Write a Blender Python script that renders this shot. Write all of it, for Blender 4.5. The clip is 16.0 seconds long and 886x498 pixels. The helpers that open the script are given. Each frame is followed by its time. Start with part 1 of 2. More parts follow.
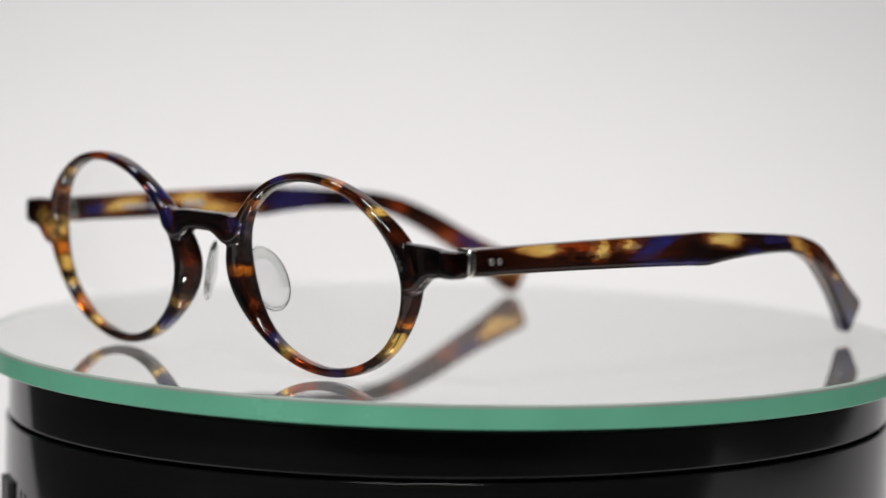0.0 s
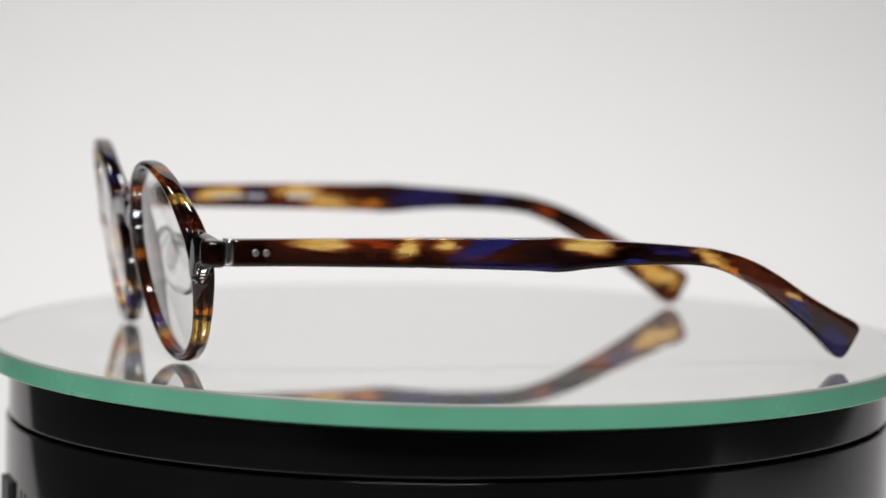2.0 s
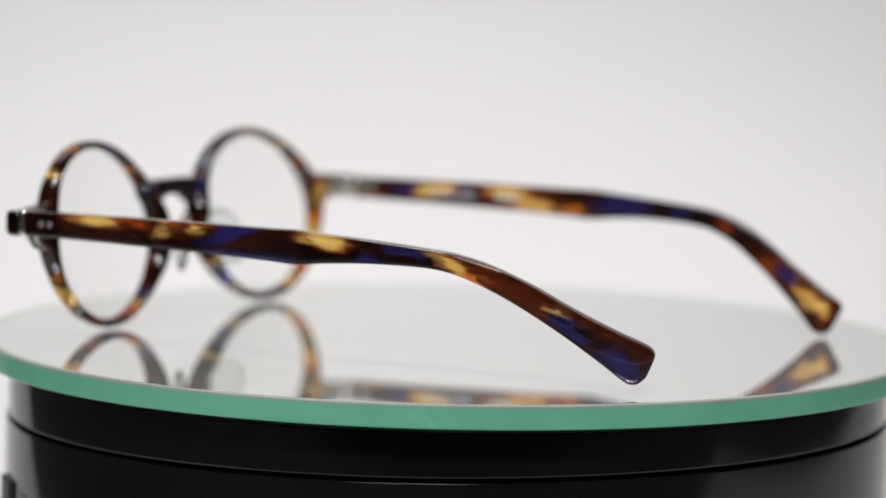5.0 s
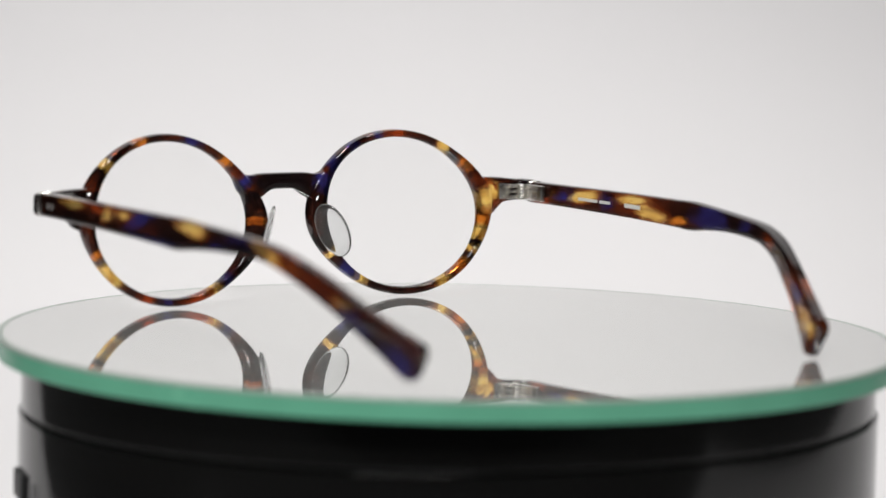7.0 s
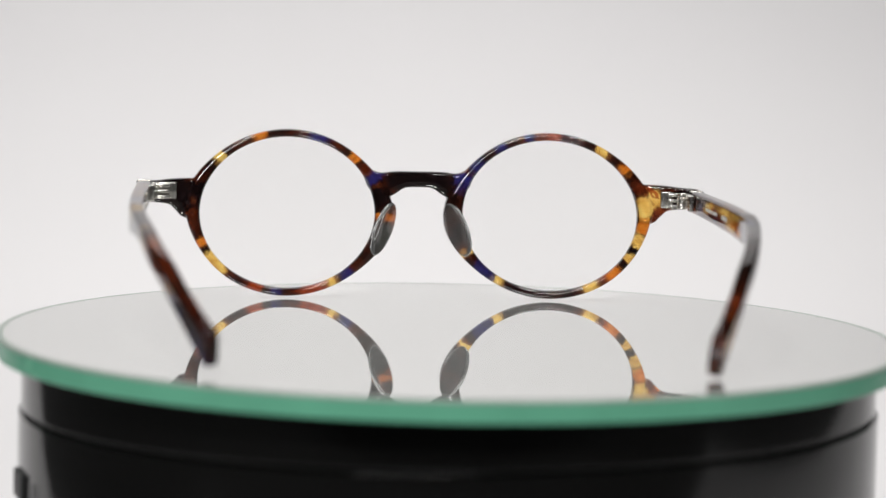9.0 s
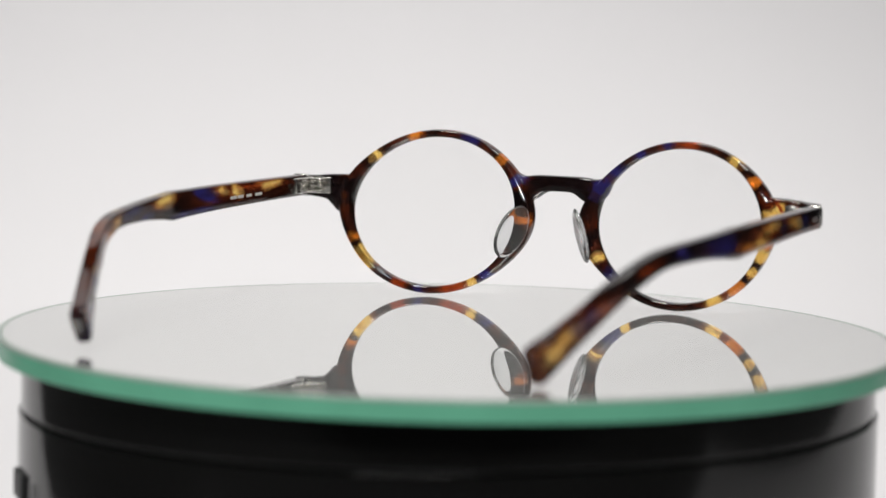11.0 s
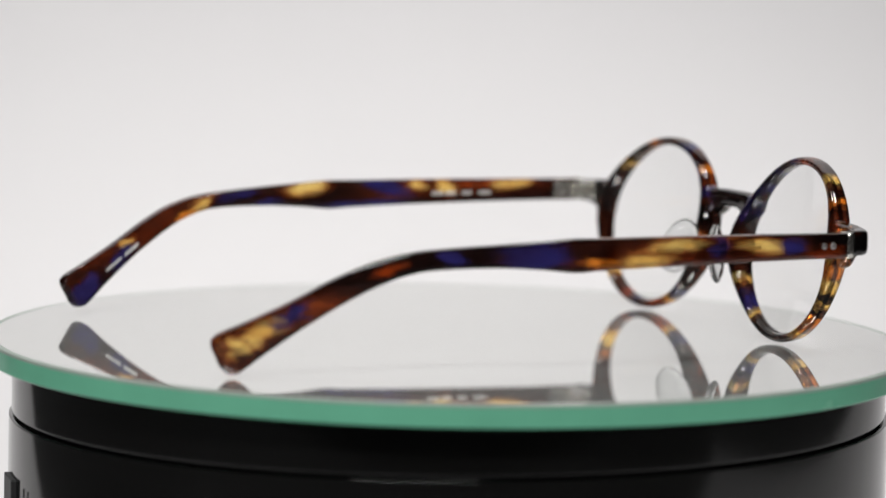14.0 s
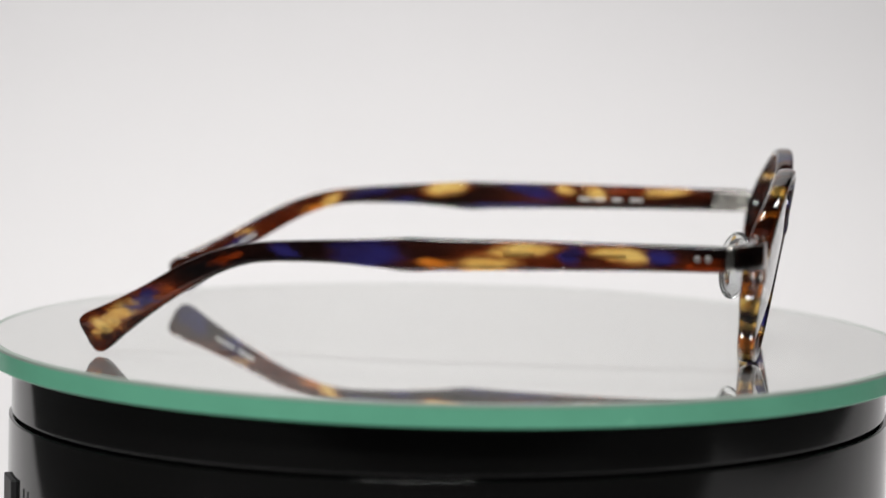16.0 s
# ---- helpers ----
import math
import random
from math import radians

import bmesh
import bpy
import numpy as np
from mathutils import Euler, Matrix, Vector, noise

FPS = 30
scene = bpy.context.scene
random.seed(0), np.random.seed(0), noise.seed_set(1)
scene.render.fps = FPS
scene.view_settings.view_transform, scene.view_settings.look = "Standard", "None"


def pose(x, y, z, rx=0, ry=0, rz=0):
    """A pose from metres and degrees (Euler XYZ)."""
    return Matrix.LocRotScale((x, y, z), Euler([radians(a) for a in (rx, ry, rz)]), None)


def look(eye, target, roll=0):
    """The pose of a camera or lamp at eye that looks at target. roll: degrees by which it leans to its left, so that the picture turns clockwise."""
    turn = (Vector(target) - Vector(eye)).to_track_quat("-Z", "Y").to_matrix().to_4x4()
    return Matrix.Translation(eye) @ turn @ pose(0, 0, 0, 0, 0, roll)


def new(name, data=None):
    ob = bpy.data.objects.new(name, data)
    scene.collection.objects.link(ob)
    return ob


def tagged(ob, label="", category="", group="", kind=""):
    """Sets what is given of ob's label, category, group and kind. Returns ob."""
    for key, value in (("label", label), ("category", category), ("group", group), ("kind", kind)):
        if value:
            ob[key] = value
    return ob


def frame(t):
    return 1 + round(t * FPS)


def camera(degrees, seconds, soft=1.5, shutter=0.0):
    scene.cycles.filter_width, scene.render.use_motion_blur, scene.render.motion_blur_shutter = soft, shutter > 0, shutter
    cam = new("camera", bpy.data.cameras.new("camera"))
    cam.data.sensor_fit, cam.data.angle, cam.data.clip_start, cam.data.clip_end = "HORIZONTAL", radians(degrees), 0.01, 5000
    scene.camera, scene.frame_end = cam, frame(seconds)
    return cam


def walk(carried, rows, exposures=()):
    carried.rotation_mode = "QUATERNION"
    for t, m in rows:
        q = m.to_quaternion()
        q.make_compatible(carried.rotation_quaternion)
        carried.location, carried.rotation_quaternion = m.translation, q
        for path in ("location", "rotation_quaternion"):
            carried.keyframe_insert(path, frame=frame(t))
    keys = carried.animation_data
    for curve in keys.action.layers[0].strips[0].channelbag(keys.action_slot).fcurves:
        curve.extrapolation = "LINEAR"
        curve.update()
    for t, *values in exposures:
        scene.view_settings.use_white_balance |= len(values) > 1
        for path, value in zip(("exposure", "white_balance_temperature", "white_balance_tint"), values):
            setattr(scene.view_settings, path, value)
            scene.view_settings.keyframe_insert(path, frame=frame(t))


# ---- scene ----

# The camera stands before a turning display stand; it draws back a little while its lens is focused far off.
cam = camera(16.26, 16.0)
EYE, AHEAD = Vector((-0.00186, -0.66635, 0.08601)), Vector((0.0, 0.99496, -0.10027))


def stand(back):
    eye = EYE - AHEAD * back
    return look(eye, eye + AHEAD, 1.22)


walk(cam, [(0, stand(0)), (6.8, stand(0)), (6.9, stand(0.019)), (12.8, stand(0.019)), (12.9, stand(0.0045)), (16, stand(0.0045))])

# The lens is focused on a point that jumps from the near side of the disc to the far side and back.
focus = new("focus_point")
walk(focus, [(t, Matrix.Translation(EYE + AHEAD * d)) for t, d in ((0, 0.600), (1.5, 0.600), (3.2, 0.605), (5.5, 0.580), (6.8, 0.580), (6.9, 0.735), (12.8, 0.735), (12.9, 0.665), (14, 0.655), (16, 0.650))])
cam.data.dof.use_dof, cam.data.dof.focus_object, cam.data.dof.aperture_fstop = True, focus, 10.5

# ---- light ----
world = bpy.data.worlds.new("world")
scene.world = world
world.use_nodes = True
world.node_tree.nodes["Background"].inputs["Color"].default_value = (0.9, 0.95, 1.0, 1)
world.node_tree.nodes["Background"].inputs["Strength"].default_value = 0.02
scene.view_settings.exposure = 0.0


def lamp(name, eye, target, sx, sy, watts, color):
    data = bpy.data.lights.new(name, "AREA")
    data.shape, data.size, data.size_y, data.energy, data.color = "RECTANGLE", sx, sy, watts, color
    ob = new(name, data)
    ob.matrix_world = look(eye, target)
    return ob


lamp("ceiling_square_light", (-0.45, 0.2, 1.7), (-0.3, 0.35, 0.0), 0.26, 0.26, 8.8, (1.0, 0.98, 0.945))
lamp("ceiling_square_light", (0.42, 0.2, 1.7), (0.3, 0.35, 0.0), 0.26, 0.26, 6.8, (1.0, 0.98, 0.955))
lamp("ceiling_panel_light", (-0.3, -1.6, 1.75), (-0.16, 0.65, 0.05), 1.1, 0.2, 42, (0.995, 0.985, 0.975))


# ---- materials ----
def material(name):
    m = bpy.data.materials.new(name)
    m.use_nodes = True
    return m, m.node_tree.nodes, m.node_tree.links, m.node_tree.nodes["Principled BSDF"]


def coords(nodes, links, scale=(1, 1, 1), turn=(0, 0, 0), out="Object"):
    tc, mp = nodes.new("ShaderNodeTexCoord"), nodes.new("ShaderNodeMapping")
    mp.inputs["Scale"].default_value, mp.inputs["Rotation"].default_value = scale, turn
    links.new(tc.outputs[out], mp.inputs["Vector"])
    return mp.outputs["Vector"]


def noise_node(nodes, links, vec, scale, detail=4, rough=0.5):
    n = nodes.new("ShaderNodeTexNoise")
    n.inputs["Scale"].default_value, n.inputs["Detail"].default_value, n.inputs["Roughness"].default_value = scale, detail, rough
    links.new(vec, n.inputs["Vector"])
    return n.outputs["Fac"]


def ramp(nodes, links, fac, stops):
    r = nodes.new("ShaderNodeValToRGB")
    while len(r.color_ramp.elements) < len(stops):
        r.color_ramp.elements.new(0.5)
    for el, (p, c) in zip(r.color_ramp.elements, stops):
        el.position, el.color = p, (*c, 1)
    links.new(fac, r.inputs["Fac"])
    return r.outputs["Color"]


def plain(name, color, rough, metal=0.0, spread=0.06, scale=300.0, bump=0.0):
    """A surface of one colour with slight mottling in colour and gloss."""
    m, nodes, links, b = material(name)
    v = coords(nodes, links)
    n = noise_node(nodes, links, v, scale)
    links.new(ramp(nodes, links, n, [(0.3, [c * (1 - spread) for c in color]), (0.7, [min(1, c * (1 + spread)) for c in color])]), b.inputs["Base Color"])
    r = nodes.new("ShaderNodeMapRange")
    r.inputs["To Min"].default_value, r.inputs["To Max"].default_value = rough * 0.8, rough * 1.25
    links.new(n, r.inputs["Value"])
    links.new(r.outputs["Result"], b.inputs["Roughness"])
    b.inputs["Metallic"].default_value = metal
    if bump:
        bp = nodes.new("ShaderNodeBump")
        bp.inputs["Strength"].default_value, bp.inputs["Distance"].default_value = bump, 0.0005
        links.new(n, bp.inputs["Height"])
        links.new(bp.outputs["Normal"], b.inputs["Normal"])
    return m


DARK, GOLD = (0.010, 0.006, 0.007), (1.0, 0.70, 0.19)
YELLOW, AMBER, BLUE, RED, RUST = (1.0, 0.70, 0.21), (0.78, 0.25, 0.03), (0.030, 0.027, 0.17), (0.36, 0.055, 0.010), (0.28, 0.055, 0.012)


def tortoise(name, axes, blobs, grain, seed, wobble=(0.005, 0.011, 0.005)):
    """Marbled acetate: dark brown with red-brown streaks, and blobs of set colours.
    axes: the two object axes in which blobs (a, b, half length, half height, degrees, colour) lie, in mm."""
    m, nodes, links, b = material(name)
    tc = nodes.new("ShaderNodeTexCoord")
    streak = coords(nodes, links, grain, (0.35, 0.2, 0.15))
    shift = nodes.new("ShaderNodeVectorMath")
    shift.inputs[1].default_value = (seed, seed * 0.7, seed * 1.3)
    links.new(streak, shift.inputs[0])
    base = ramp(nodes, links, noise_node(nodes, links, shift.outputs[0], 110, 5, 0.6),
                [(0.38, (0.010, 0.005, 0.005)), (0.50, (0.046, 0.012, 0.007)), (0.60, (0.17, 0.032, 0.010)), (0.68, (0.42, 0.09, 0.016)), (0.78, (0.9, 0.45, 0.10))])
    # wobble of the blobs' outlines
    wob = nodes.new("ShaderNodeTexNoise")
    wob.inputs["Scale"].default_value, wob.inputs["Detail"].default_value = 300, 6
    wob.inputs["Roughness"].default_value = 0.66
    links.new(shift.outputs[0], wob.inputs["Vector"])
    cen, mul, add = nodes.new("ShaderNodeVectorMath"), nodes.new("ShaderNodeVectorMath"), nodes.new("ShaderNodeVectorMath")
    cen.operation, cen.inputs[1].default_value = "SUBTRACT", (0.5, 0.5, 0.5)
    mul.operation, mul.inputs[1].default_value = "MULTIPLY", wobble
    links.new(wob.outputs["Color"], cen.inputs[0])
    links.new(cen.outputs[0], mul.inputs[0])
    links.new(tc.outputs["Object"], add.inputs[0])
    links.new(mul.outputs[0], add.inputs[1])
    sep = nodes.new("ShaderNodeSeparateXYZ")
    links.new(add.outputs[0], sep.inputs[0])
    com = nodes.new("ShaderNodeCombineXYZ")
    links.new(sep.outputs[axes[0]], com.inputs[0])
    links.new(sep.outputs[axes[1]], com.inputs[1])
    rag = nodes.new("ShaderNodeMapRange")
    rag.inputs["From Min"].default_value, rag.inputs["From Max"].default_value = 0.25, 0.75
    rag.inputs["To Min"].default_value, rag.inputs["To Max"].default_value = -0.38, 0.45
    links.new(noise_node(nodes, links, shift.outputs[0], 320, 4, 0.55), rag.inputs["Value"])
    color = base
    # pale patches shade off through amber into the brown
    layers = []
    edge = (1.3, 0.62) if grain[1] < 1 else (1.2, 0.72)
    for a, bb, la, lb, deg, col in blobs:
        if col == YELLOW:
            layers.append((a, bb, la * 1.22 + 0.3, lb * 1.25 + 0.15, deg, RUST))
        layers.append((a, bb, la, lb, deg, col))
    for a, bb, la, lb, deg, col in layers:
        mp, ln, mr, mx = nodes.new("ShaderNodeMapping"), nodes.new("ShaderNodeVectorMath"), nodes.new("ShaderNodeMapRange"), nodes.new("ShaderNodeMix")
        mp.vector_type = "TEXTURE"
        mp.inputs["Location"].default_value = (a / 1000, bb / 1000, 0)
        mp.inputs["Rotation"].default_value = (0, 0, radians(deg))
        mp.inputs["Scale"].default_value = (la / 1000, lb / 1000, 1)
        links.new(com.outputs[0], mp.inputs["Vector"])
        ln.operation = "LENGTH"
        links.new(mp.outputs[0], ln.inputs[0])
        mr.interpolation_type = "SMOOTHSTEP"
        mr.inputs["From Min"].default_value, mr.inputs["From Max"].default_value = edge
        torn = nodes.new("ShaderNodeMath")
        links.new(ln.outputs["Value"], torn.inputs[0])
        links.new(rag.outputs["Result"], torn.inputs[1])
        links.new(torn.outputs[0], mr.inputs["Value"])
        mx.data_type = "RGBA"
        links.new(mr.outputs["Result"], mx.inputs["Factor"])
        links.new(color, mx.inputs["A"])
        mx.inputs["B"].default_value = (*col, 1)
        color = mx.outputs["Result"]
    # fine veins darken the patches a little
    vein = ramp(nodes, links, noise_node(nodes, links, shift.outputs[0], 420, 4, 0.65), [(0.34, (0.42, 0.17, 0.06)), (0.46, (0.88, 0.66, 0.40)), (0.56, (1, 1, 1))])
    mm = nodes.new("ShaderNodeMix")
    mm.data_type, mm.blend_type = "RGBA", "MULTIPLY"
    mm.inputs["Factor"].default_value = 0.7
    links.new(color, mm.inputs["A"])
    links.new(vein, mm.inputs["B"])
    links.new(mm.outputs["Result"], b.inputs["Base Color"])
    # fine drawn lines on the polished face
    if grain[1] < 1:
        bp = nodes.new("ShaderNodeBump")
        bp.inputs["Strength"].default_value, bp.inputs["Distance"].default_value = 0.12, 0.0001
        links.new(noise_node(nodes, links, coords(nodes, links, (1, 0.015, 1)), 1600, 2), bp.inputs["Height"])
        links.new(bp.outputs["Normal"], b.inputs["Normal"])
    b.inputs["Roughness"].default_value = 0.035
    b.inputs["IOR"].default_value = 1.5
    b.inputs["Transmission Weight"].default_value = 0.72 if grain[1] < 1 else 0.86
    return m


def ring(side, blobs):
    """Blobs round a rim: degrees from its outer side over the top to the nose, and the half length along the rim."""
    out = []
    for deg, half, col in blobs:
        a = radians(deg)
        out.append((side * (32 + 22.6 * math.cos(a)), 20.5 + 19.2 * math.sin(a), half, 3.0, math.degrees(math.atan2(19.2 * math.cos(a), -22.6 * math.sin(a) * side)), col))
    return out


front_mat = tortoise("marbled_acetate_front", "XZ",
    [(0, 28.5, 9, 4, 0, DARK), (60, 25, 9, 6, 0, DARK), (-66, 25.4, 4, 5, 0, DARK), (-58, 25.4, 2.6, 2.2, 30, GOLD), (-56.8, 27.0, 2.6, 0.5, 55, RED), (-55.5, 22.5, 2.2, 0.8, 40, DARK), (10, 18, 2.5, 8, 0, DARK), (-9, 15, 2.0, 5, 20, DARK)] +
    ring(1, [(72, 2.0, AMBER), (43, 1.6, GOLD), (110, 2.6, BLUE), (136, 1.5, AMBER), (155, 1.5, BLUE), (168, 2.6, DARK), (183, 1.2, AMBER), (230, 2.2, BLUE), (240, 1.4, GOLD), (254, 2.6, RED), (276, 1.6, BLUE), (290, 2.2, RED), (321, 3.8, GOLD), (338, 1.2, AMBER)])
    + ring(-1, [(55, 1.9, GOLD), (36, 1.3, AMBER), (6, 2.8, GOLD), (354, 1.6, AMBER), (343, 2.0, GOLD), (334, 0.9, DARK), (330, 1.3, GOLD), (322, 1.0, DARK), (314, 2.2, AMBER), (297, 2.0, GOLD), (208, 1.2, GOLD), (225, 3.0, BLUE), (236, 1.5, GOLD), (87, 2.2, RED), (102, 1.6, BLUE), (122, 1.6, BLUE), (141, 2.2, BLUE), (158, 2.6, BLUE)]),
    (1, 1, 1), 0.3, (0.005, 0.004, 0.005))
temple_l_mat = tortoise("marbled_acetate_temple", "YZ", [
    (19, 27.4, 5.0, 1.1, -4, YELLOW), (29, 27.3, 5.0, 0.8, -3, RED), (36, 26.8, 1.9, 2.2, -50, YELLOW), (43, 27.2, 2.8, 1.2, 0, YELLOW), (51, 26.6, 7.0, 1.4, 12, BLUE),
    (57, 22.4, 11.0, 1.2, -2, BLUE), (72, 26.8, 5.0, 1.4, -8, YELLOW), (82, 23.6, 3.0, 0.9, 0, BLUE), (90, 25.2, 5.0, 0.9, -5, BLUE), (99, 23.6, 3.6, 1.2, -28, YELLOW),
    (104, 21.0, 2.5, 1.0, -35, AMBER), (119, 15.2, 2.0, 0.9, -34, YELLOW), (121, 12.0, 5.0, 1.6, -36, BLUE), (130, 5.4, 4.5, 2.6, -36, BLUE)], (1, 0.2, 1), 2.1)
temple_r_mat = tortoise("marbled_acetate_temple", "YZ", [
    (129, 7.2, 8.0, 5.0, -34, (0.03, 0.008, 0.006)), (127.0, 8.6, 4.2, 1.9, -22, YELLOW), (131.4, 5.6, 2.4, 2.0, 50, YELLOW), (130.0, 3.6, 2.0, 1.5, 30, (0.05, 0.012, 0.008)), (121, 12.5, 4.0, 1.2, -36, BLUE), (103, 22.0, 3.0, 1.0, -25, RED), (91, 24.0, 3.0, 1.4, 0, BLUE),
    (75, 24.0, 7.5, 3.0, 0, BLUE), (62, 22.6, 3.6, 0.9, 5, AMBER), (51, 23.4, 6.0, 1.5, -6, YELLOW), (44, 26.0, 6.0, 1.2, 3, YELLOW), (34, 24.8, 2.6, 2.4, 20, BLUE),
    (25.5, 25.4, 6.0, 1.4, 8, YELLOW), (17, 25, 3.0, 1.6, 0, BLUE), (9, 23.6, 3.6, 1.4, 0, RED)], (1, 0.2, 1), 5.7)

m_mirror, nodes, links, b = material("silvered_glass")
sm = noise_node(nodes, links, coords(nodes, links), 40, 4)
rr = nodes.new("ShaderNodeMapRange")
rr.inputs["To Min"].default_value, rr.inputs["To Max"].default_value = 0.005, 0.03
links.new(sm, rr.inputs["Value"])
links.new(rr.outputs["Result"], b.inputs["Roughness"])
b.inputs["Base Color"].default_value, b.inputs["Metallic"].default_value = (0.98, 0.992, 0.965, 1), 0.82
m_edge = plain("green_glass_edge", (0.16, 0.50, 0.33), 0.25, 0.0, 0.08, 60)
m_bevel = plain("ground_glass_bevel", (0.30, 0.36, 0.32), 0.4, 0.0, 0.08, 60)
m_black = plain("glossy_black_plastic", (0.0035, 0.0034, 0.0033), 0.095, 0.0, 0.2, 25)
m_matt_black = plain("matt_black_plastic", (0.01, 0.01, 0.011), 0.5, 0.0, 0.2, 200)
m_paper = plain("white_backdrop_paper", (0.80, 0.79, 0.80), 0.85, 0.0, 0.012, 9, 0.05)
m_room = plain("grey_painted_wall", (0.03, 0.03, 0.031), 0.8, 0.0, 0.15, 3)
m_steel = plain("brushed_steel", (0.72, 0.70, 0.66), 0.24, 1.0, 0.12, 900)
m_rivet = plain("satin_silver", (0.42, 0.41, 0.40), 0.5, 1.0, 0.06, 900)
m_print = plain("white_print", (0.62, 0.62, 0.60), 0.5)
m_lens, nodes, links, b = material("clear_lens")
b.inputs["Transmission Weight"].default_value, b.inputs["Roughness"].default_value, b.inputs["IOR"].default_value = 1.0, 0.0, 1.2
b.inputs["Base Color"].default_value = (0.968, 0.97, 0.968, 1)
m_pad, nodes, links, b = material("clear_nose_pad")
b.inputs["Transmission Weight"].default_value, b.inputs["Roughness"].default_value, b.inputs["IOR"].default_value = 0.975, 0.025, 1.42
b.inputs["Base Color"].default_value = (0.84, 0.85, 0.85, 1)


# ---- mesh helpers (millimetres in, metres out) ----
def part(name, bm, mat, parent=None, label="", smooth=True):
    bmesh.ops.recalc_face_normals(bm, faces=bm.faces)
    me = bpy.data.meshes.new(name)
    bm.to_mesh(me)
    bm.free()
    for p in me.polygons:
        p.use_smooth = smooth
    me.materials.append(mat)
    ob = new(name, me)
    ob.parent = parent
    if label:
        ob["label"] = label
    return ob


def loft(bm, rings, closed=False):
    """Skin over rings of points of equal count; capped unless closed."""
    vs = [[bm.verts.new([c / 1000 for c in p]) for p in r] for r in rings]
    n = len(vs[0])
    for i in range(len(vs) if closed else len(vs) - 1):
        a, c = vs[i], vs[(i + 1) % len(vs)]
        for j in range(n):
            bm.faces.new((a[j], a[(j + 1) % n], c[(j + 1) % n], c[j]))
    if not closed:
        bm.faces.new(vs[0][::-1])
        bm.faces.new(vs[-1])


def lathe(profile, n=192):
    """A turned body about the z axis from (radius, z) points in mm; the ends close on the axis."""
    bm = bmesh.new()
    loft(bm, [[(r * math.cos(2 * math.pi * i / n), r * math.sin(2 * math.pi * i / n), z) for i in range(n)] for r, z in profile])
    return bm


def section(a, b, power, n=20):
    """A rounded box outline with half sizes a, b."""
    out = []
    for i in range(n):
        t = 2 * math.pi * (i + 0.5) / n
        c, s = math.cos(t), math.sin(t)
        out.append((a * math.copysign(abs(c) ** (2 / power), c), b * math.copysign(abs(s) ** (2 / power), s)))
    return out


def smooth_path(rows, steps):
    """Catmull-Rom through rows of numbers."""
    rows = [np.array(r, float) for r in rows]
    pts = [2 * rows[0] - rows[1], *rows, 2 * rows[-1] - rows[-2]]
    out = []
    for i in range(1, len(pts) - 2):
        p0, p1, p2, p3 = pts[i - 1:i + 3]
        for k in range(steps):
            t = k / steps
            out.append(0.5 * (2 * p1 + (p2 - p0) * t + (2 * p0 - 5 * p1 + 4 * p2 - p3) * t * t + (3 * p1 - p0 - 3 * p2 + p3) * t ** 3))
    out.append(rows[-1])
    return out


def sweep(bm, path, power=4.0, n=20, up=(0, 0, 1)):
    """Sweep along rows (x, y, z, half height, half thickness, twist in degrees); the height lies in the plane of up."""
    rings = []
    for i, row in enumerate(path):
        p = Vector(row[:3])
        d = Vector(path[min(i + 1, len(path) - 1)][:3]) - Vector(path[max(i - 1, 0)][:3])
        d.normalize()
        side = d.cross(Vector(up)).normalized()
        high = side.cross(d)
        if len(row) > 5:
            c, s = math.cos(radians(row[5])), math.sin(radians(row[5]))
            high, side = high * c + side * s, side * c - high * s
        rings.append([p + high * u + side * v for u, v in section(row[3], row[4], power, n)])
    loft(bm, rings)


def box(bm, lo, hi, bevel=0.0):
    r = bmesh.ops.create_cube(bm, size=1)
    for v in r["verts"]:
        v.co = Vector([(lo[k] + hi[k]) / 2000 + v.co[k] * (hi[k] - lo[k]) / 1000 for k in range(3)])
    if bevel:
        es = list({e for v in r["verts"] for e in v.link_edges})
        bmesh.ops.bevel(bm, geom=es, offset=bevel / 1000, segments=2, affect="EDGES", profile=0.5)


# ---- the setting: a paper sweep in a dim room ----
bm = bmesh.new()
prof = [(-205, -76), (100, -76), (520, -76)]
for i in range(1, 13):
    a = math.pi / 2 * i / 12
    prof.append((520 + 160 * math.sin(a), -76 + 160 * (1 - math.cos(a))))
prof.append((680, 1100))
rows = []
for off in (0, 1):
    rows.append([(y + off * (0.6 if z > -70 else 0), z - off * 0.6) for y, z in prof])
outline = rows[0] + rows[1][::-1]
loft(bm, [[(s * (wide + (520 - wide) * min(1, max(0, (y - 100) / 380))), y, z) for y, z in outline] for s, wide in ((-1, 280), (1, 420))])
sweep_ob = part("backdrop", bm, m_paper, None, "seamless white paper sweep behind the turntable")
tagged(sweep_ob, category="backdrop", kind="structure")

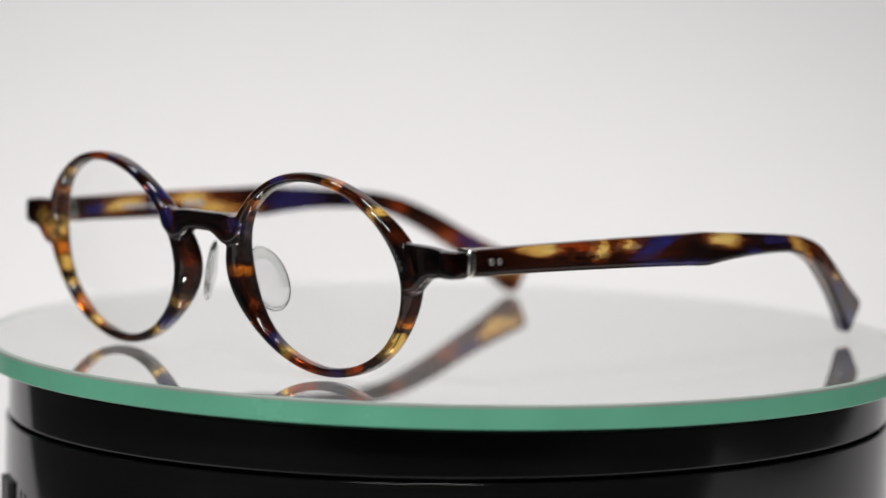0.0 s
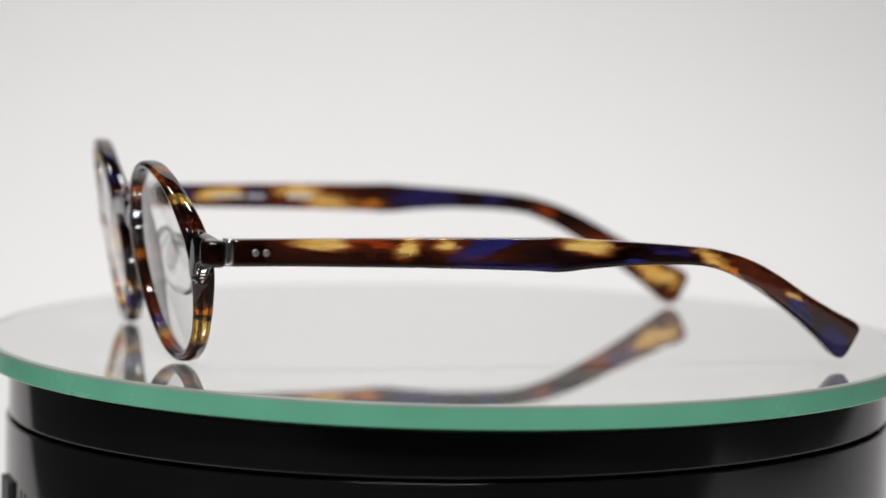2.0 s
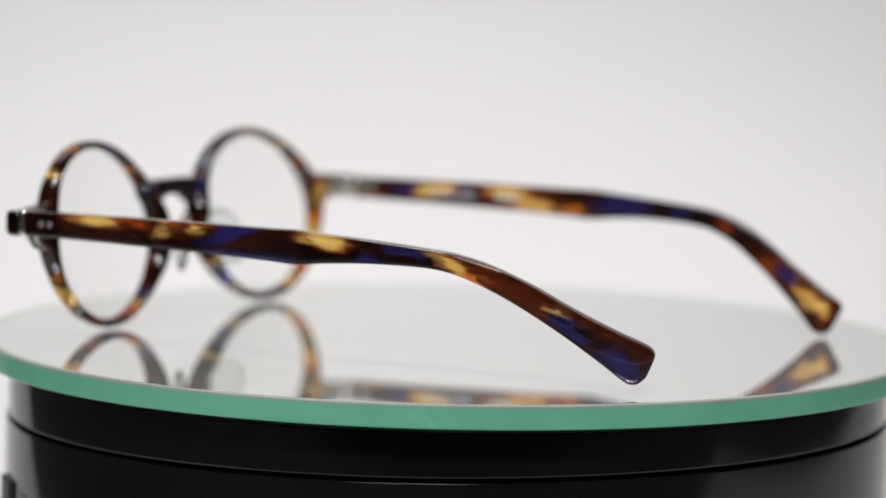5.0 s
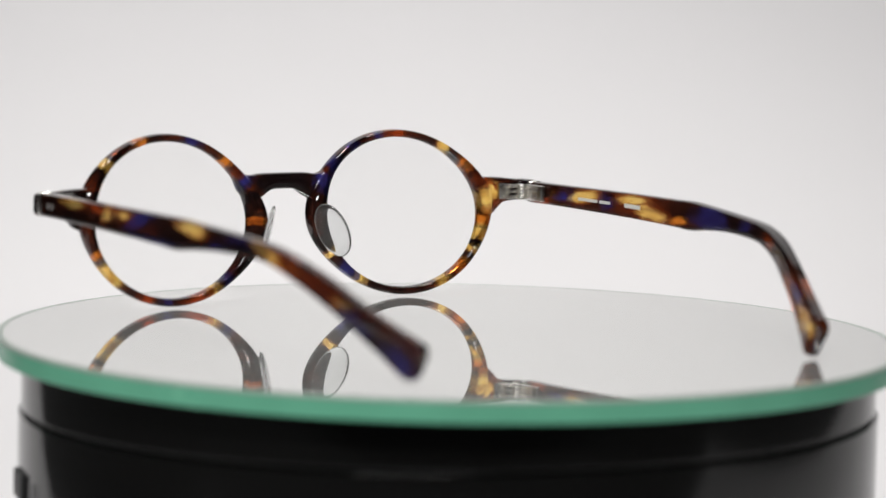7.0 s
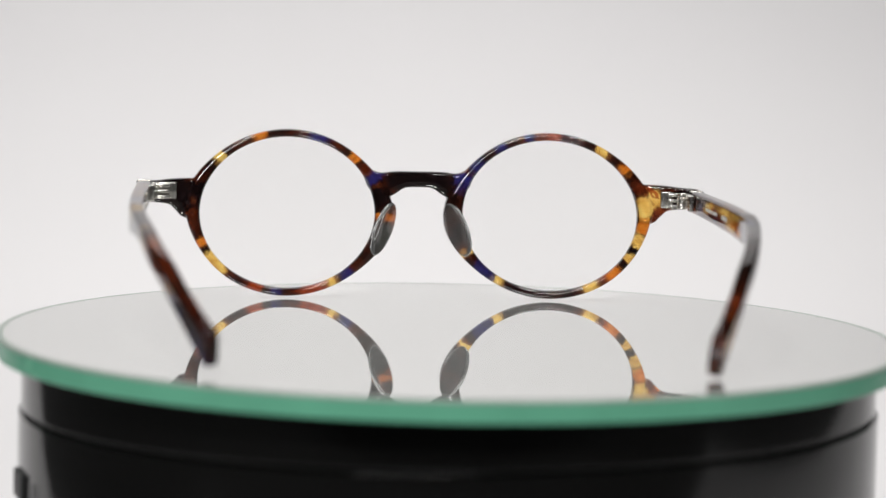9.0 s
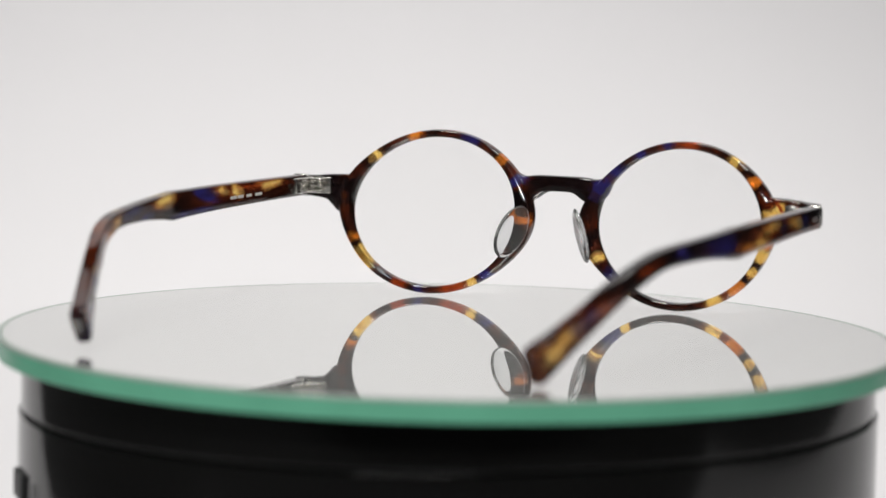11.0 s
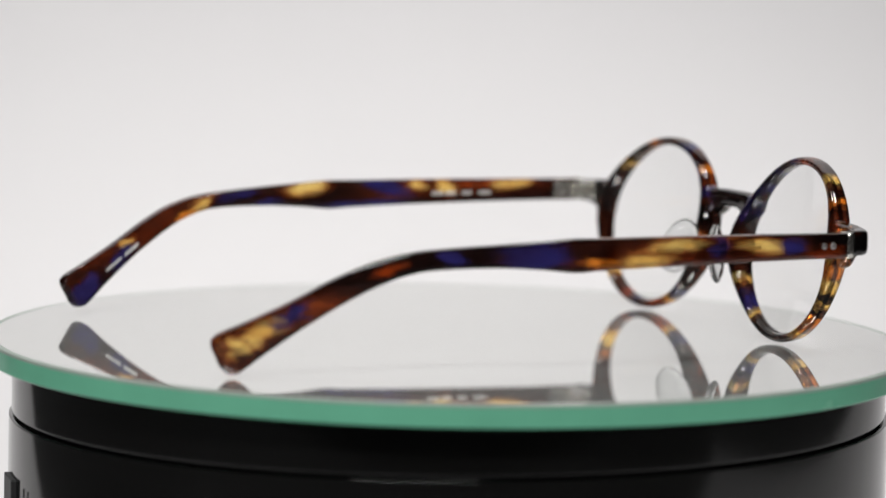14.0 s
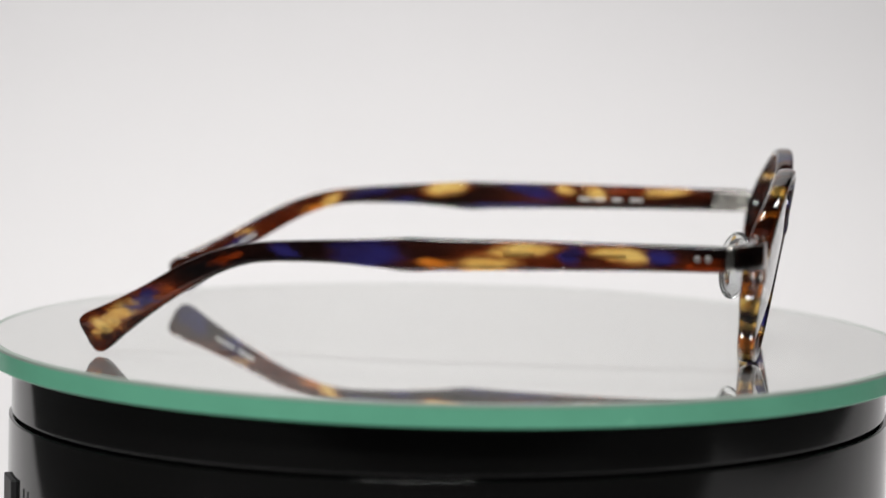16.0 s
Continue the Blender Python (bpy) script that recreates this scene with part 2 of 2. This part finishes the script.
bm = bmesh.new()
box(bm, (-2200, -2200, -820), (2200, 2200, -800))
tagged(part("floor", bm, m_room, None, "dark grey floor of the dim room", False), category="floor", kind="structure")
bm = bmesh.new()
box(bm, (-700, -450, -110), (700, 900, -77), 3)
table = tagged(part("table", bm, m_room, None, "plain grey table under the paper sweep", False), category="table")
for x in (-640, 640):
    for y in (-390, 840):
        bm = bmesh.new()
        box(bm, (x - 25, y - 25, -800), (x + 25, y + 25, -110), 2)
        part("leg", bm, m_room, table, "", False)
for nm, lo, hi in (("wall_north", (-2200, 2200, -800), (2200, 2300, 2000)), ("wall_south", (-2200, -2300, -800), (2200, -2200, 2000)),
                   ("wall_east", (2200, -2300, -800), (2300, 2300, 2000)), ("wall_west", (-2300, -2300, -800), (-2200, 2300, 2000)), ("ceiling", (-2300, -2300, 2000), (2300, 2300, 2100))):
    bm = bmesh.new()
    box(bm, lo, hi)
    tagged(part(nm, bm, m_room, None, "plain dim grey room surface", False), category=nm.split("_")[0], kind="structure")

# ---- the turntable: a fixed drum and a turning mirror disc ----
def askew(bm):
    """The drum's joint runs slightly out of level: lift it towards one side, leaving top and foot flat."""
    for v in bm.verts:
        v.co.z += (0.0016 + 0.0138 * v.co.x) * (-0.060 < v.co.z < -0.008)
    return bm


drum = tagged(new("turntable_base"), "glossy black plastic drum of a display turntable on white paper", "turntable")
part("upper_ring", askew(lathe([(0.5, -4.9), (86, -4.9), (92.6, -5.0), (94.0, -5.3), (94.4, -5.7), (94.5, -6.1), (94.5, -6.3), (94.5, -15.9), (94.5, -16.1), (94.4, -16.35), (94.1, -16.5), (93.8, -16.55), (0.5, -16.55)])), m_black, drum)
part("groove", askew(lathe([(0.5, -16.55), (92.9, -16.55), (92.9, -17.2), (0.5, -17.2)])), m_matt_black, drum, "matt black gap between the rings")
part("body", askew(lathe([(0.5, -17.2), (94.2, -17.2), (95.0, -17.2), (95.1, -17.3), (95.1, -17.4), (95.3, -72), (95.3, -72.5), (93.5, -75.4), (0.5, -75.4)])), m_black, drum)

disc = tagged(new("mirror_disc"), "round mirror disc with a green glass edge", "mirror")
part("mirror_face", lathe([(0.5, 0.0), (98.5, 0.0), (98.5, -0.25), (0.5, -0.25)], 256), m_mirror, disc, "silvered mirror surface", False)
part("bevel", lathe([(98.5, -0.25), (98.51, -0.01), (99.75, -0.01), (99.95, -0.2), (100.0, -0.55), (100.0, -0.6), (98.5, -0.6)], 256), m_bevel, disc, "ground bevel of the glass", False)
part("glass_edge", lathe([(0.5, -0.6), (100.0, -0.6), (100.0, -4.4), (99.8, -4.6), (0.5, -4.6)], 256), m_edge, disc, "green cut edge of the glass", False)


# ---- the spectacles ----
def back_face(x, z):
    """The y of the front's back surface: leaning forward at the top and slightly wrapped."""
    return 0.1 - 0.004 * x - 0.172 * z + 0.0012 * x * x


glasses = tagged(new("eyeglasses"), "round tortoiseshell eyeglasses in brown, amber and blue acetate, temples opened", "eyeglasses")
DEPTH = 3.7
bm = bmesh.new()
for side in (1, -1):
    rings = []
    for i in range(180):
        a = 2 * math.pi * i / 180
        c, s = math.cos(a), math.sin(a)
        deg = math.degrees(a)
        nose = math.exp(-((deg - 184) / 33) ** 2)
        outer = math.exp(-(((deg + 180) % 360 - 180 - 14) / 30) ** 2)
        ri, ro = (21.2, 18.1), (23.3 + 2.8 * nose + 1.7 * outer, 20.05)
        mid = [((ri[k] + ro[k]) / 2) * (c, s)[k] for k in range(2)]
        half = math.hypot((ro[0] - ri[0]) / 2 * c, (ro[1] - ri[1]) / 2 * s)
        deep = DEPTH + 2.2 * nose + 1.3 * outer
        r = []
        for u, v in section(half, deep / 2, 2.9, 16):
            x, z = side * (32 + mid[0] + u * c), 20.5 + mid[1] + u * s
            r.append((x, back_face(32 * side + mid[0] * side, 20.5 + mid[1]) - DEPTH / 2 + (deep - DEPTH) / 2 + v, z))
        rings.append(r)
    loft(bm, rings, True)
    # end piece, curving back to the hinge
    seat = 0.5 if side > 0 else 3.0
    ep = [(53.8, 23.4, 4.6, 1.6), (55.6, 23.9, 5.0, 1.7), (57.4, 24.6, 4.3, 1.75), (60, 25.3, 3.25, 1.8), (63.6, 25.4, 2.7, 1.8)]
    path = [(side * x, back_face(side * x, z) - DEPTH / 2, z, h, w) for x, z, h, w in ep] + [(side * 66.0, seat - 2.6, 25.4, 2.65, 1.8), (side * 66.6, seat, 25.4, 2.6, 1.8)]
    sweep(bm, smooth_path(path, 6), 5.0)
half = [(0, 28.75, 1.95), (3, 28.7, 2.0), (4.8, 28.4, 2.35), (6.4, 27.9, 2.8), (7.8, 27.4, 3.0), (9.2, 27.6, 2.9), (10.6, 28.3, 2.5), (12.0, 29.6, 1.6), (13.2, 30.8, 0.9)]
span = [(-x, z, h) for x, z, h in half[:0:-1]] + half
sweep(bm, smooth_path([(x, back_face(x, z) - DEPTH / 2 - 0.1, z, h, 1.75 if abs(x) < 11 else 1.55) for x, z, h in span], 4), 4.0)
front = part("front_frame", bm, front_mat, glasses, "marbled brown, amber and blue acetate front")
rm = front.modifiers.new("weld", "REMESH")
rm.mode, rm.voxel_size, rm.use_smooth_shade = "VOXEL", 0.00024, True
sm = front.modifiers.new("soften", "SMOOTH")
sm.factor, sm.iterations = 0.5, 16

for side in (1, -1):
    bm = bmesh.new()
    rows = []
    for k, (f, thick) in enumerate(((0.02, 1), (0.4, 1), (0.75, 1), (0.95, 1), (0.974, 1), (0.978, 1), (0.978, 0), (0.974, 0), (0.95, 0), (0.75, 0), (0.4, 0), (0.02, 0))):
        r = []
        for i in range(72):
            a = 2 * math.pi * i / 72
            x, z = 32 * side + 22.0 * f * math.cos(a), 20.5 + 18.9 * f * math.sin(a)
            dome = -1.6 * (1 - f * f)
            r.append((x, back_face(32 * side + (x - 32 * side) * 0.9, z) - 1.2 + dome - 0.9 * thick, z))
        rows.append(r)
    loft(bm, rows)
    lens = part("lens", bm, m_lens, glasses, "clear demonstration lens")
    lens.visible_shadow = False

# temples: x, y, z, half height, half thickness
TEMPLE = [(66.6, 3.6, 25.3, 2.6, 1.75), (67.0, 17, 25.3, 2.65, 1.75), (67.8, 42, 25.1, 2.95, 1.7), (68.0, 60, 24.75, 3.2, 1.65), (67.9, 66.5, 24.6, 3.38, 1.65), (67.5, 73, 24.65, 2.85, 1.65), (66.8, 82, 24.6, 2.3, 1.6), (65.6, 93.5, 24.1, 1.85, 1.6), (64.6, 100, 23.2, 1.9, 1.6),
          (63.0, 106.5, 21.0, 2.15, 1.6), (60.3, 113, 17.6, 2.4, 1.6), (57.3, 120, 13.2, 2.65, 1.6), (54.0, 127, 8.7, 3.4, 1.6), (52.2, 130.6, 6.35, 4.0, 1.65), (51.5, 132.1, 5.4, 4.15, 1.65), (51.15, 132.9, 4.9, 4.0, 1.6), (50.9, 133.5, 4.5, 3.6, 1.45), (50.75, 133.9, 4.25, 2.95, 1.1), (50.65, 134.15, 4.1, 1.9, 0.6), (50.6, 134.25, 4.05, 0.9, 0.25)]
for side, mat, lift, tip, near in ((1, temple_l_mat, 0.35, 0.25, -2.5), (-1, temple_r_mat, -0.3, -0.65, 0.0)):
    bm = bmesh.new()
    path = [(side * (x + (0.4 - 2.5 * min(1, max(0, (y - 75) / 30)) if side < 0 else -0.4 * min(1, y / 90)) + 1.1 * max(0, (y - 95) / 39)), y + near * max(0, 1 - (y - 3.6) / 50) + (0.7 * max(0, (y - 95) / 39) if side > 0 else 0), z + lift + (tip - lift) * max(0, (y - 80) / 54), h + (0.2 if side < 0 and y > 90 else 0), w, side * 10 * min(1, max(0, (y - 98) / 26))) for x, y, z, h, w in TEMPLE]
    sweep(bm, smooth_path(path, 6), 6.0, 36)
    temple = part("temple", bm, mat, glasses, "marbled acetate temple arm, bent down at the ear")
    z0, dx = 25.4 + lift, (0.4 if side < 0 else 0)
    bm = bmesh.new()
    sweep(bm, [(side * (66.6 + dx), 3.05 + near, z0, 2.64, 1.9), (side * (66.6 + dx), 4.5 + near, z0, 2.64, 1.9)], 6.0)
    part("hinge_plate", bm, m_steel, temple, "silver metal strip at the joint")
    for y in ((8.0, 10.1) if side < 0 else (6.2, 8.3)):
        bm = bmesh.new()
        loft(bm, [[(side * xx, y + r * math.cos(a), z0 + r * math.sin(a)) for a in [2 * math.pi * k / 16 for k in range(16)]] for xx, r in ((67.0 + dx, 0.72), (68.5 + dx, 0.72), (68.58 + dx, 0.6))])
        part("rivet", bm, m_rivet, temple, "silver rivet head")
    # barrel hinge inside the joint
    for k in range(5):
        z = z0 - 1.9 + 0.78 * k
        bm = bmesh.new()
        loft(bm, [[(side * (63.5 + 1.05 * math.cos(a)), 3.3 + near + 1.05 * math.sin(a), z + h) for a in [2 * math.pi * j / 16 for j in range(16)]] for h in (0, 0.62)])
        part("hinge_barrel", bm, m_steel, temple, "silver hinge barrel")
    for lo, hi in ((-0.6 - near, 2.6), (4.2, 11.0)):
        bm = bmesh.new()
        x0, x1 = sorted((side * (63.5 if lo < 0 else 64.0), side * (65.0 if lo < 0 else 65.4)))
        box(bm, (x0, lo + near, z0 - 1.9), (x1, hi + near, z0 + 1.9), 0.2)
        part("hinge_leaf", bm, m_steel, temple, "silver hinge leaf")
    # leaf on the back of the end piece, with its knuckles
    bm = bmesh.new()
    x0, x1 = sorted((side * 58.8, side * 63.4))
    box(bm, (x0, -0.9, z0 - 2.0), (x1, 0.45, z0 + 2.0), 0.25)
    part("hinge_leaf", bm, m_steel, temple, "silver hinge leaf")
    for k in range(3):
        bm = bmesh.new()
        x0, x1 = sorted((side * 60.4, side * 63.6))
        z = z0 - 1.75 + 1.35 * k
        box(bm, (x0, 0.4, z), (x1, 2.6, z + 0.75), 0.2)
        part("hinge_knuckle", bm, m_steel, temple, "silver hinge knuckle")
    for y in (6.4, 8.6):
        for dz in (-0.8, 0.8):
            bm = bmesh.new()
            x0, x1 = sorted((side * 63.75, side * 64.1))
            box(bm, (x0, y + near - 0.5, z0 + dz - 0.5), (x1, y + near + 0.5, z0 + dz + 0.5), 0.15)
            part("hinge_pin", bm, m_steel, temple, "bright square pin head")
    # nose pad
    bm = bmesh.new()
    rows = []
    for v, f in ((-0.75, 0.6), (-0.6, 0.85), (-0.3, 0.97), (0, 1.0), (0.3, 0.97), (0.6, 0.85), (0.75, 0.6)):
        r = []
        for i in range(32):
            a = 2 * math.pi * i / 32
            y, z = 3.4 * f * math.cos(a), 6.4 * f * math.sin(a)
            r.append((side * (9.0 + v + 0.72 * y - 0.3 * z), 2.7 + y - 0.1 * z, 17.3 + z))
        rows.append(r)
    loft(bm, rows)
    pad = part("nose_pad", bm, m_pad, glasses, "clear plastic nose pad")
    pad.visible_shadow = False


# printed words on the inner sides of the temples, as plain bars
def marking(temple, side, mat_rows, lift, shift):
    ys = [row[1] for row in TEMPLE]
    for y0, y1, dz, h in mat_rows:
        bm = bmesh.new()
        rings = []
        for y in (y0, y1):
            x = np.interp(y, ys, [row[0] for row in TEMPLE]) + shift
            z = np.interp(y, ys, [row[2] for row in TEMPLE]) + lift + dz
            w = np.interp(y, ys, [row[4] for row in TEMPLE])
            rings.append([(side * (x - w + k), y, z + u) for k, u in ((0.25, -h), (-0.04, -h), (-0.04, h), (0.25, h))])
        loft(bm, rings)
        part("marking", bm, m_print, temple, "small white printed marking", False)


temple_left, temple_right = [o for o in glasses.children if o.name.startswith("temple")]
marking(temple_left, 1, [(25, 28, -0.5, 0.32), (30, 32.3, -0.5, 0.32), (34, 36.6, -0.5, 0.35), (37.2, 40.2, -0.5, 0.35)], 0.35, -0.2)
marking(temple_left, 1, [(116.5, 120, -0.6, 0.4), (121, 125, -0.6, 0.32)], 0.28, -0.1)
marking(temple_right, -1, [(24, 31.5, 0.0, 0.36), (32.3, 36.5, 0.0, 0.36), (42, 48, 0.0, 0.5)], -0.3, 0.4)

# a small black switch on the drum's side
for k, (deg, wide, deep, lo, hi) in enumerate(((-164.5, 11.0, 1.4, -34.5, -28.6), (-157.0, 0.7, 0.6, -34.9, -29.0), (-155.2, 0.7, 0.6, -35.3, -29.2))):
    bm = bmesh.new()
    a = radians(deg)
    box(bm, (93.5, -wide / 2, lo), (94.7 + deep, wide / 2, hi), 0.25)
    bmesh.ops.rotate(bm, verts=bm.verts, cent=(0, 0, 0), matrix=Matrix.Rotation(a, 3, "Z"))
    part("switch" if k == 0 else "rib", bm, m_matt_black, drum, "small matt black switch" if k == 0 else "thin black rib", False)


# ---- what moves: the disc turns and carries the spectacles ----
def motions():
    on_disc = pose(-0.0314, -0.0560, 0, 0, 0, -31.15)
    steps = [i * 0.5 for i in range(33)]
    turn = [(t, pose(0, 0, 0, 0, 0, -14.84 - 14.337 * t)) for t in steps]
    walk(disc, turn)
    walk(glasses, [(t, m @ on_disc) for t, m in turn])
    for ob in (disc, glasses):
        keys = ob.animation_data
        for curve in keys.action.layers[0].strips[0].channelbag(keys.action_slot).fcurves:
            for k in curve.keyframe_points:
                k.handle_left_type = k.handle_right_type = "AUTO"
            curve.update()


motions()
